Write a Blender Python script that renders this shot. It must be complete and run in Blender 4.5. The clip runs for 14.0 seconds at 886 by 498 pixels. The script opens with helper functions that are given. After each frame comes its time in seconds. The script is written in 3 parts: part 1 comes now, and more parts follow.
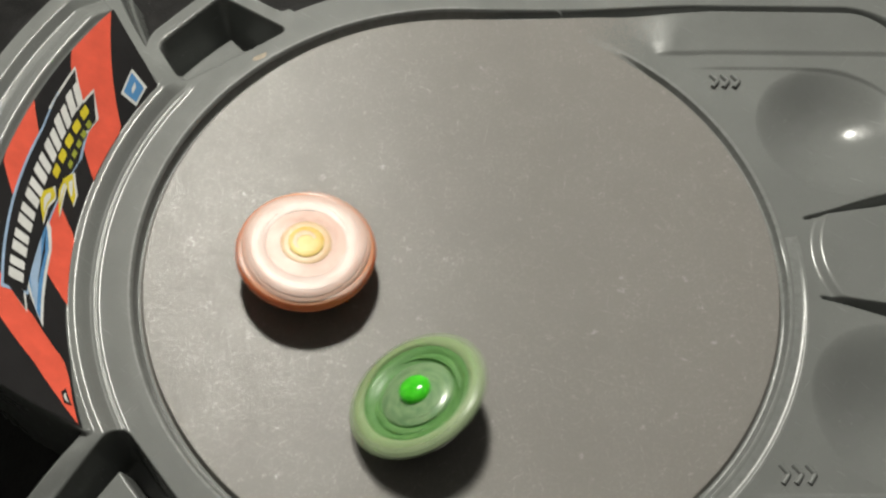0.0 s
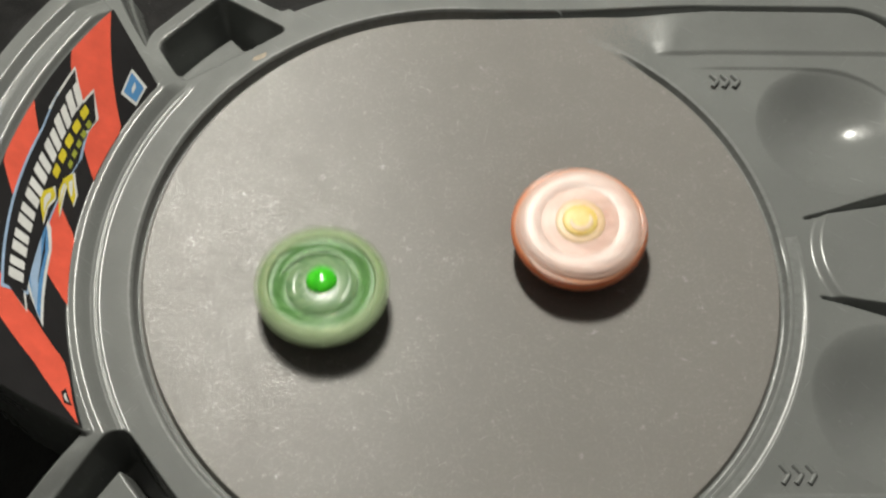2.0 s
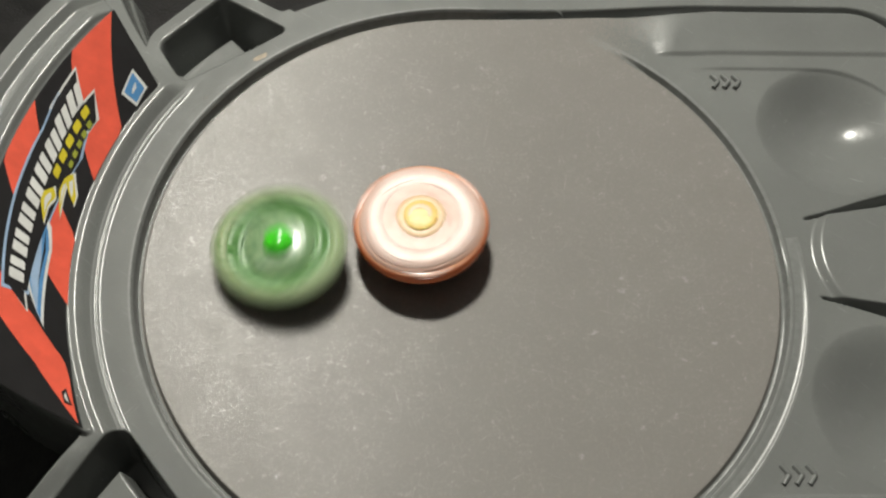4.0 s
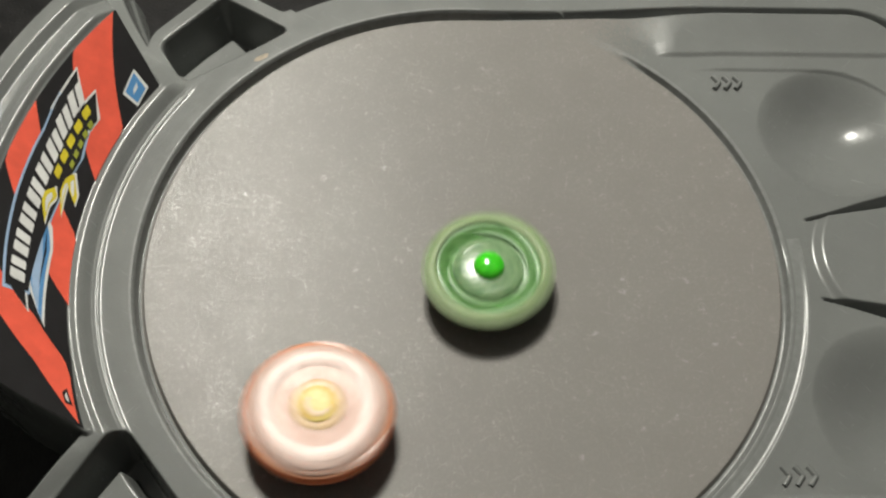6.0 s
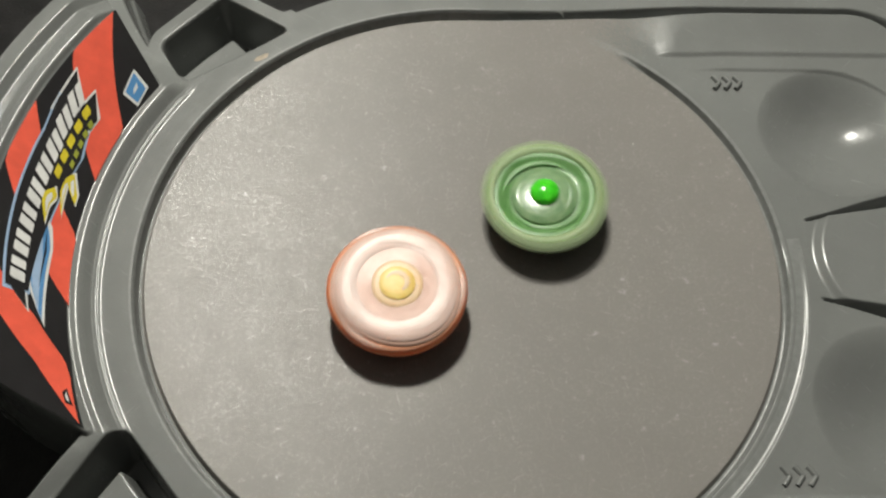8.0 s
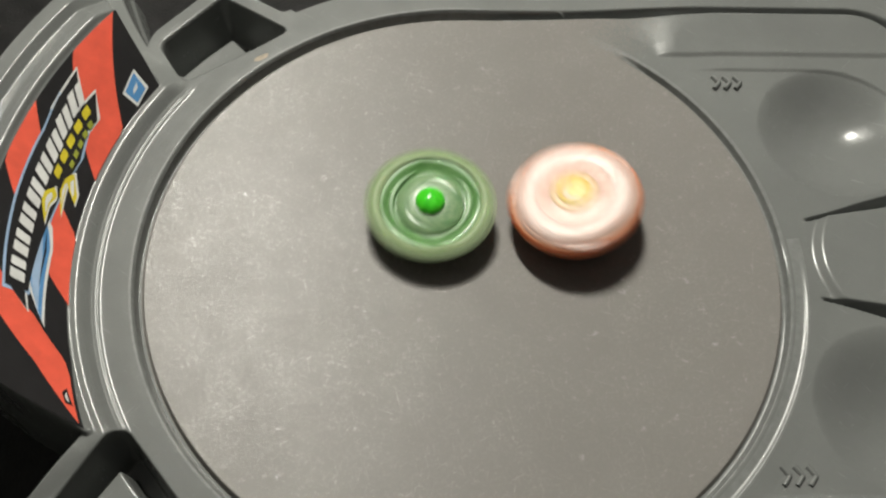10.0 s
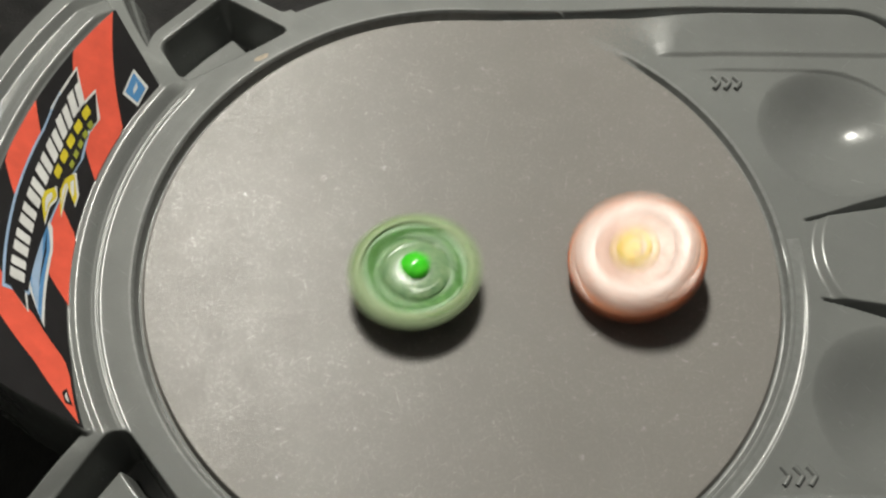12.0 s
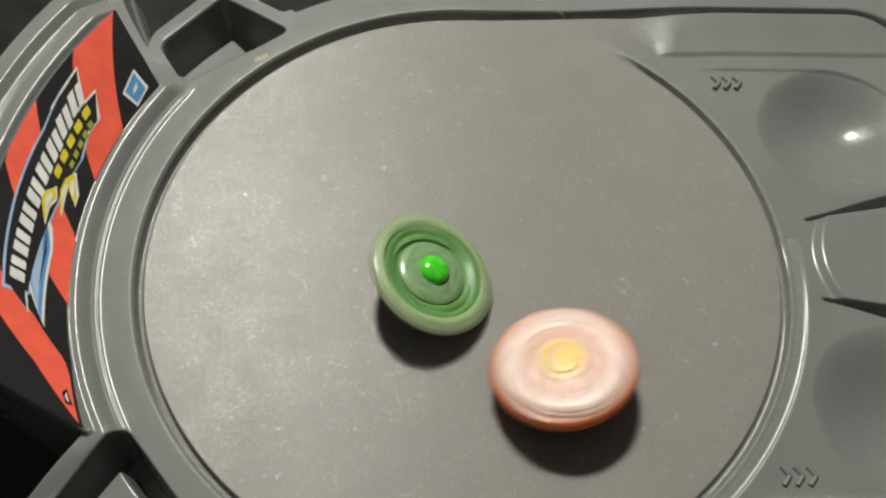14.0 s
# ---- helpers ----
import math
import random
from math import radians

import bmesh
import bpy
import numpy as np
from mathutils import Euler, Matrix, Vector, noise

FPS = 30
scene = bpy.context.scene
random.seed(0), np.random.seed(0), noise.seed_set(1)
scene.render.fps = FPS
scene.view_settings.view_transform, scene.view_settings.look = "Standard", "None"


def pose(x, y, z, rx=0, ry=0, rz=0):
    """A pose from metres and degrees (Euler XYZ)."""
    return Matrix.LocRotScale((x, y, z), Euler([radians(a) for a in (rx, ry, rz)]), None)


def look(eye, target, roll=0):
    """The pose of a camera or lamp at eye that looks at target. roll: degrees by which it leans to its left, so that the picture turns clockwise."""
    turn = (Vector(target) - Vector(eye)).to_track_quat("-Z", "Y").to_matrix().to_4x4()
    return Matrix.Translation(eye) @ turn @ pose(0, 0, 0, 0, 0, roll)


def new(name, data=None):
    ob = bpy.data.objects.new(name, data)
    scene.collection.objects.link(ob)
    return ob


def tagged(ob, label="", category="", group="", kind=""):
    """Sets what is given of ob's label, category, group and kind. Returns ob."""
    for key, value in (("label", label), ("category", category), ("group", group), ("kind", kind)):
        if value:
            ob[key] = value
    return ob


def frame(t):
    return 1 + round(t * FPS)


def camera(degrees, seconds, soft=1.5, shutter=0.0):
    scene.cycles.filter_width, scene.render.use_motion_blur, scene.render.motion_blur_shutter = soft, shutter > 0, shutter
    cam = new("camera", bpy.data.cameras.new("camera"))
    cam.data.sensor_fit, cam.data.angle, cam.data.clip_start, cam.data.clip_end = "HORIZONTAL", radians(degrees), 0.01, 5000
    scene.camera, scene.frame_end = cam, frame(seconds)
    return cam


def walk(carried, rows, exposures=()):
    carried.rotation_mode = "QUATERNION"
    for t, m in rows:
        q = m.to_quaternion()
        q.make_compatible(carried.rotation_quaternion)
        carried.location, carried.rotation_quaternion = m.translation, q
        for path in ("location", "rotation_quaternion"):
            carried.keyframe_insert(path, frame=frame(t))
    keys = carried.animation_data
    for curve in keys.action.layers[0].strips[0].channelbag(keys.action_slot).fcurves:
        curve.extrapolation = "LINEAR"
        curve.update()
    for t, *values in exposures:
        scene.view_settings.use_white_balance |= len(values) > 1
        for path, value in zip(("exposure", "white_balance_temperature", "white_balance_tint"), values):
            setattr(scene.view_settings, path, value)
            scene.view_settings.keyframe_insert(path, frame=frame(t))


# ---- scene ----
cam = camera(48.26, 14.0, soft=2.3, shutter=0.7)
EYE = (-0.01466, -0.18963, 0.33467)


def aim(dx, dy):
    return look(EYE, (-0.00733 + dx, 0.00278 + dy, 0.0), 2.3)


walk(cam, [(0.0, aim(0, 0)), (3.2, aim(0, 0)), (5.3, aim(-0.00045, 0.0004)), (8.2, aim(-0.0005, 0.0004)),
           (10.3, aim(-0.00045, 0.0004)), (14.0, aim(-0.00045, 0.0004))], [(0.0, 0.0), (14.0, 0.0)])

# ---- world and lamp ----
world = bpy.data.worlds.new("world")
world.use_nodes = True
world.node_tree.nodes["Background"].inputs["Color"].default_value = (0.9, 0.95, 1.0, 1)
world.node_tree.nodes["Background"].inputs["Strength"].default_value = 0.05
scene.world = world

LAMP = Vector((-0.1, 0.488, 0.9))
lamp_data = bpy.data.lights.new("pendant_bulb_light", "POINT")
lamp_data.shadow_soft_size, lamp_data.energy = 0.05, 36.5
lamp_data.color = (1.0, 0.978, 0.878)
lamp_light = new("pendant_bulb_light", lamp_data)
lamp_light.location = LAMP
# the second, smaller bulb of the same fitting
bulb_data = lamp_data.copy()
bulb_data.shadow_soft_size, bulb_data.energy = 0.03, 8.0
bulb_light = new("pendant_small_bulb_light", bulb_data)
bulb_light.location = LAMP + Vector((-0.025, 0.06, 0.0))


# ---- materials ----
def material(name, color, rough=0.5, metal=0.0, spec=0.5, coat=0.0, trans=0.0, emit=0.0):
    m = bpy.data.materials.new(name)
    m.use_nodes = True
    b = m.node_tree.nodes["Principled BSDF"]
    b.inputs["Base Color"].default_value = (*color, 1)
    b.inputs["Roughness"].default_value = rough
    b.inputs["Metallic"].default_value = metal
    b.inputs["Specular IOR Level"].default_value = spec
    b.inputs["Coat Weight"].default_value = coat
    b.inputs["Transmission Weight"].default_value = trans
    if emit:
        b.inputs["Emission Color"].default_value = (*color, 1)
        b.inputs["Emission Strength"].default_value = emit
    return m, m.node_tree, b


def noise_node(nt, scale, detail=4.0, rough=0.55, vec=None):
    n = nt.nodes.new("ShaderNodeTexNoise")
    n.inputs["Scale"].default_value, n.inputs["Detail"].default_value, n.inputs["Roughness"].default_value = scale, detail, rough
    nt.links.new(vec or coords(nt), n.inputs["Vector"])
    return n.outputs["Fac"]


def coords(nt):
    c = nt.nodes.get("Texture Coordinate") or nt.nodes.new("ShaderNodeTexCoord")
    return c.outputs["Object"]


def ramp(nt, fac, stops):
    r = nt.nodes.new("ShaderNodeValToRGB")
    while len(r.color_ramp.elements) < len(stops):
        r.color_ramp.elements.new(0.5)
    for e, (at, col) in zip(r.color_ramp.elements, stops):
        e.position, e.color = at, (*(col if isinstance(col, tuple) else (col,) * 3), 1)
    nt.links.new(fac, r.inputs["Fac"])
    return r.outputs["Color"]


def mathn(nt, op, a, b=0.0, c=None):
    n = nt.nodes.new("ShaderNodeMath")
    n.operation = op
    for i, v in enumerate((a, b) if c is None else (a, b, c)):
        if isinstance(v, (int, float)):
            n.inputs[i].default_value = v
        else:
            nt.links.new(v, n.inputs[i])
    return n.outputs[0]


def bump(nt, b, height, dist, strength=1.0, slot="Normal"):
    n = nt.nodes.new("ShaderNodeBump")
    n.inputs["Distance"].default_value, n.inputs["Strength"].default_value = dist, strength
    nt.links.new(height, n.inputs["Height"])
    nt.links.new(n.outputs["Normal"], b.inputs[slot])


def scratches(nt, angle, scale, thin):
    """Thin random strokes along one direction, 0 to 1."""
    turn = nt.nodes.new("ShaderNodeMapping")
    turn.inputs["Rotation"].default_value = (0, 0, radians(angle))
    nt.links.new(coords(nt), turn.inputs["Vector"])
    mp = nt.nodes.new("ShaderNodeMapping")
    mp.inputs["Scale"].default_value = (scale, scale * 22, scale)
    nt.links.new(turn.outputs["Vector"], mp.inputs["Vector"])
    f = noise_node(nt, 1.0, 3.0, 0.6, mp.outputs["Vector"])
    return mathn(nt, "SMOOTH_MAX", mathn(nt, "MULTIPLY", mathn(nt, "SUBTRACT", f, thin), 12.0), 0.0, 0.05)


GREY = (0.186, 0.193, 0.187)


def shell_material():
    m, nt, b = material("glossy_grey_plastic", GREY, 0.2, spec=0.34)
    big = noise_node(nt, 18, 4)
    sc = mathn(nt, "ADD", scratches(nt, 35, 75, 0.65), scratches(nt, -50, 90, 0.66))
    tone = mathn(nt, "ADD", big, mathn(nt, "MULTIPLY", sc, 0.28))
    nt.links.new(ramp(nt, tone, [(0.3, tuple(v * 0.93 for v in GREY)), (0.7, tuple(v * 1.07 for v in GREY)), (1.0, tuple(v * 1.5 for v in GREY))]), b.inputs["Base Color"])
    rg = mathn(nt, "ADD", mathn(nt, "MULTIPLY", noise_node(nt, 120, 5), 0.16), 0.15)
    nt.links.new(mathn(nt, "ADD", rg, mathn(nt, "MULTIPLY", sc, 0.08)), b.inputs["Roughness"])
    bump(nt, b, mathn(nt, "ADD", noise_node(nt, 160, 2), mathn(nt, "MULTIPLY", noise_node(nt, 45, 2), 2.0)), 0.0001)
    return m


def floor_material():
    """Plastic dulled by play: clumps of fine scuffs that catch the light, thin scratches, faint stains."""
    m, nt, b = material("scuffed_grey_plastic", GREY, 0.5, spec=0.08)
    b.inputs["Coat Roughness"].default_value = 0.14
    sc = mathn(nt, "ADD", mathn(nt, "ADD", scratches(nt, 20, 110, 0.63), scratches(nt, 75, 95, 0.64)),
               mathn(nt, "ADD", scratches(nt, -35, 130, 0.63), scratches(nt, -80, 100, 0.64)))
    stain = noise_node(nt, 22, 5, 0.6)
    cloud = noise_node(nt, 60, 5, 0.65)
    clump = noise_node(nt, 720, 5, 0.75)
    grain = noise_node(nt, 1100, 4, 0.7)
    worn = mathn(nt, "MULTIPLY", mathn(nt, "SMOOTH_MAX", mathn(nt, "MULTIPLY", mathn(nt, "SUBTRACT", clump, 0.49), 5.0), 0.0, 0.06),
                 mathn(nt, "SMOOTH_MAX", mathn(nt, "MULTIPLY", mathn(nt, "SUBTRACT", cloud, 0.25), 2.6), 0.0, 0.1))
    fleck = mathn(nt, "SMOOTH_MAX", mathn(nt, "MULTIPLY", mathn(nt, "SUBTRACT", noise_node(nt, 210, 3, 0.6), 0.64), 7.0), 0.0, 0.03)
    gloss = mathn(nt, "MULTIPLY_ADD", worn, 0.22, 0.045)
    nt.links.new(mathn(nt, "MULTIPLY_ADD", sc, 0.03, gloss), b.inputs["Coat Weight"])
    tone = mathn(nt, "ADD", mathn(nt, "ADD", mathn(nt, "MULTIPLY", stain, 0.3), mathn(nt, "MULTIPLY", cloud, 0.12)),
                 mathn(nt, "ADD", mathn(nt, "MULTIPLY", worn, 0.42), mathn(nt, "MULTIPLY_ADD", fleck, 0.5, mathn(nt, "MULTIPLY", sc, 0.3))))
    g = (0.238, 0.226, 0.211)
    nt.links.new(ramp(nt, tone, [(0.1, tuple(v * 0.86 for v in g)), (0.42, g), (1.0, (0.40, 0.39, 0.375))]), b.inputs["Base Color"])
    nt.links.new(mathn(nt, "ADD", 0.4, mathn(nt, "MULTIPLY", grain, 0.2)), b.inputs["Roughness"])
    bump(nt, b, grain, 0.00006)
    bump(nt, b, mathn(nt, "ADD", clump, mathn(nt, "MULTIPLY", grain, 0.5)), 0.00005, slot="Coat Normal")
    return m


def edge_material():
    """Plastic rubbed satin on a crest."""
    m, nt, b = material("rubbed_grey_plastic", GREY, 0.3, spec=0.5)
    nt.links.new(ramp(nt, noise_node(nt, 300, 4), [(0.3, tuple(v * 0.9 for v in GREY)), (0.7, tuple(v * 1.15 for v in GREY))]), b.inputs["Base Color"])
    nt.links.new(mathn(nt, "ADD", 0.2, mathn(nt, "MULTIPLY", noise_node(nt, 500, 4), 0.22)), b.inputs["Roughness"])
    return m


def print_material(name, color, rough=0.32):
    m, nt, b = material(name, color, rough)
    f = noise_node(nt, 140, 5)
    nt.links.new(ramp(nt, f, [(0.3, tuple(v * 0.9 for v in color)), (0.7, tuple(min(1, v * 1.08) for v in color))]), b.inputs["Base Color"])
    bump(nt, b, noise_node(nt, 350, 2), 0.00005)
    return m


def ring_plastic(name, dark, light, rough, coat=0.4, scale=420.0, soak=0.4):
    """Moulded plastic whose tone varies in fine streaks and blotches."""
    m, nt, b = material(name, light, rough, coat=coat)
    f = noise_node(nt, scale, 4)
    nt.links.new(ramp(nt, f, [(0.35, dark), (0.65, light)]), b.inputs["Base Color"])
    # light soaks some millimetres into the translucent plastic
    b.inputs["Subsurface Weight"].default_value, b.inputs["Subsurface Scale"].default_value = soak, 0.0075 * soak
    b.inputs["Subsurface Radius"].default_value = (1.0, 0.8, 0.7)
    bump(nt, b, noise_node(nt, scale * 1.5, 2), 0.00008)
    return m


SHELL, FLOOR, EDGE = shell_material(), floor_material(), edge_material()
RED = print_material("sticker_red", (0.84, 0.125, 0.075))
BLACK = print_material("sticker_black", (0.02, 0.019, 0.02))
WHITE = print_material("sticker_white", (0.72, 0.72, 0.70))
YELLOW = print_material("sticker_yellow", (0.70, 0.58, 0.04))
OLIVE = print_material("sticker_olive", (0.33, 0.36, 0.05))
BLUE = print_material("sticker_blue", (0.10, 0.28, 0.55))
PALE_BLUE = print_material("sticker_pale_blue", (0.35, 0.48, 0.66))


# ---- mesh helpers ----
def part(name, bm, mat, parent, label=""):
    for e in bm.edges:
        if len(e.link_faces) == 2 and e.calc_face_angle() > 0.75:
            e.smooth = False
    me = bpy.data.meshes.new(name)
    bm.to_mesh(me)
    bm.free()
    return part_mesh(name, me, mat, parent, label)


def part_mesh(name, me, mat, parent, label=""):
    me.materials.append(mat)
    for q in me.polygons:
        q.use_smooth = True
    ob = new(name, me)
    if parent:
        ob.parent = parent
    return tagged(ob, label)


def box(bm, lo, hi, bevel=0.0):
    r = bmesh.ops.create_cube(bm, size=1.0)
    for v in r["verts"]:
        v.co = Vector([lo[i] + (v.co[i] + 0.5) * (hi[i] - lo[i]) for i in range(3)])
    if bevel:
        bmesh.ops.bevel(bm, geom=list({e for v in r["verts"] for e in v.link_edges}), offset=bevel, segments=2, affect="EDGES")


def grid_mesh(name, X, Y, Z, keep=None, closed=True):
    """A mesh from a grid of rows and columns; the columns close round."""
    n, k = X.shape
    me = bpy.data.meshes.new(name)
    i, j = np.meshgrid(np.arange(n - 1), np.arange(k if closed else k - 1), indexing="ij")
    j2 = (j + 1) % k
    quads = np.stack([i * k + j, (i + 1) * k + j, (i + 1) * k + j2, i * k + j2], -1).reshape(-1, 4)
    if keep is not None:
        quads = quads[keep[i, j].ravel()]
    me.vertices.add(n * k)
    me.vertices.foreach_set("co", np.stack([X, Y, Z], -1).astype(np.float32).ravel())
    me.loops.add(quads.size)
    me.loops.foreach_set("vertex_index", quads.ravel().astype(np.int32))
    me.polygons.add(len(quads))
    me.polygons.foreach_set("loop_start", np.arange(0, quads.size, 4, dtype=np.int32))
    me.update(calc_edges=True)
    me.validate()
    return me


def lathe(profile, steps=96, wave=None, lift=None):
    """A turned solid from (radius, height) in millimetres; wave(angle, radius, height) adds to the radius, lift to the height."""
    bm = bmesh.new()
    rings = []
    for r, z in profile:
        ring = []
        for i in range(steps):
            a = math.tau * i / steps
            q = r + (wave(a, r, z) if wave else 0.0)
            ring.append(bm.verts.new((q * math.cos(a) / 1000, q * math.sin(a) / 1000, (z + (lift(a, r, z) if lift else 0.0)) / 1000)))
        rings.append(ring)
    for p, q in zip(rings, rings[1:]):
        for i in range(steps):
            bm.faces.new((p[i], p[(i + 1) % steps], q[(i + 1) % steps], q[i]))
    if len(profile) > 3 and min(profile[0][0], profile[-1][0]) > 4:
        # a hollow ring closes on itself
        for i in range(steps):
            p, q = rings[-1], rings[0]
            bm.faces.new((p[i], p[(i + 1) % steps], q[(i + 1) % steps], q[i]))
    else:
        bm.faces.new(reversed(rings[0]))
        bm.faces.new(rings[-1])
    bmesh.ops.recalc_face_normals(bm, faces=bm.faces)
    return bm


# ---- the room around ----
def room():
    wall_mat, nt, b = material("wall_paint", (0.3, 0.29, 0.28), 0.8)
    nt.links.new(ramp(nt, noise_node(nt, 6, 4), [(0.3, (0.72, 0.715, 0.70)), (0.7, (0.78, 0.77, 0.755))]), b.inputs["Base Color"])
    ceil_mat, nt, b = material("ceiling_paint", (0.6, 0.58, 0.54), 0.9)
    nt.links.new(ramp(nt, noise_node(nt, 9, 4), [(0.3, (0.80, 0.80, 0.79)), (0.7, (0.84, 0.835, 0.825))]), b.inputs["Base Color"])
    carpet, nt, b = material("grey_carpet", (0.16, 0.15, 0.14), 0.95)
    bump(nt, b, noise_node(nt, 400, 3), 0.002)
    L, H0, H1 = 3.2, -0.79, 1.9
    for name, lo, hi, mt in (("wall_north", (-L, L, H0), (L, L + 0.1, H1), wall_mat), ("wall_south", (-L, -L - 0.1, H0), (L, -L, H1), wall_mat),
                             ("wall_east", (L, -L, H0), (L + 0.1, L, H1), wall_mat), ("wall_west", (-L - 0.1, -L, H0), (-L, L, H1), wall_mat),
                             ("floor", (-L, -L, H0 - 0.1), (L, L, H0), carpet), ("ceiling", (-L, -L, H1), (L, L, H1 + 0.1), ceil_mat)):
        bm = bmesh.new()
        box(bm, lo, hi)
        ob = part(name, bm, mt, None)
        tagged(ob, "plain room surface around the table", name.split("_")[0], kind="structure")
    # the table, with a black cloth-like top
    t = tagged(new("table"), "low table with a black matte top under the arena", "table")
    t.location = (0, 0, -0.036)
    black, nt, b = material("black_table_top", (0.012, 0.012, 0.012), 0.55, spec=0.3)
    nt.links.new(ramp(nt, noise_node(nt, 90, 5), [(0.3, (0.011, 0.011, 0.011)), (0.75, (0.026, 0.025, 0.025))]), b.inputs["Base Color"])
    bump(nt, b, noise_node(nt, 700, 2), 0.0004)
    bm = bmesh.new()
    box(bm, (-0.6, -0.45, -0.03), (0.6, 0.45, 0.0), 0.004)
    part("tabletop", bm, black, t)
    for sx in (-1, 1):
        for sy in (-1, 1):
            bm = bmesh.new()
            box(bm, (sx * 0.54 - 0.025, sy * 0.39 - 0.025, -0.754), (sx * 0.54 + 0.025, sy * 0.39 + 0.025, -0.03), 0.003)
            part("leg", bm, black, t)
    # the lamp that lights the arena
    lamp = tagged(new("pendant_lamp"), "small two-bulb ceiling lamp hanging above the table, lit", "lamp")
    lamp.location = (LAMP.x, LAMP.y, 1.9)
    fit, _, _ = material("lamp_fitting", (0.7, 0.7, 0.68), 0.4)
    part("mount", lathe([(10, -26), (55, -24), (60, -18), (60, 0), (10, 0)], 48), fit, lamp)
    part("stem", lathe([(7, -900), (7, -24)], 24), fit, lamp)
    glow, _, _ = material("lit_bulb", (1.0, 0.95, 0.85), 0.4, emit=4.0)
    for at in (LAMP, bulb_light.location):
        bm = lathe([(3, -930), (9, -934), (14, -944), (13, -954), (8, -960), (0.5, -962)], 32)
        bmesh.ops.translate(bm, verts=bm.verts, vec=(at.x - LAMP.x, at.y - LAMP.y, 0.0))
        part("bulb", bm, glow, lamp, "lit round bulb")
    part("arm", lathe([(6, -906), (62, -912), (66, -918), (60, -924), (6, -918)], 48), fit, lamp)


room()


# ---- the arena ----
def smooth(a, b, x):
    t = np.clip((x - a) / (b - a), 0, 1)
    return t * t * (3 - 2 * t)


def ramped(a, b, x):
    return np.clip((x - a) / (b - a), 0, 1)


def rim_distance(x, y):
    """Millimetres outside the long inner outline: a round end to the west, a squared one to the east."""
    west = np.hypot(x, y) - 124
    half = 124 + 1.0 * smooth(20, 110, x)
    qx, qy = x - 172, np.abs(y) - (half - 30)
    east = np.hypot(np.maximum(qx, 0), np.maximum(qy, 0)) + np.minimum(np.maximum(qx, qy), 0) - 30
    return np.where(x < 0, west, east)


def convex(x, y, pts, rnd):
    """Distance to a rounded convex outline given counter-clockwise."""
    d = np.full_like(x, -1e9)
    for (ax, ay), (bx, by) in zip(pts, pts[1:] + pts[:1]):
        l = math.hypot(bx - ax, by - ay)
        e = ((x - ax) * (by - ay) - (y - ay) * (bx - ax)) / l + rnd
        d = np.where(d < -1e8, e, np.where((d > 0) & (e > 0), np.hypot(np.maximum(d, 0), np.maximum(e, 0)), np.maximum(d, e)))
    return d - rnd


RECESS_N = [(-76, 112.5), (-107, 131), (-131, 102.5), (-118, 82), (-90, 101)]
RECESS_S = [(-88, 108), (-112, 150), (-146, 110), (-119.5, 71)]
POCKET, POCKET_R = (158, 62.0), 33
BOWL = 9.0


def bank(d):
    """The banked wall's height at d millimetres outside the groove."""
    xs = [0, 1.1, 1.7, 2.3, 2.7, 6.0, 13.6]
    zs = [0, 0.0, 1.3, 2.3, 2.5, 2.6, 2.7]
    return np.interp(d, xs, zs)


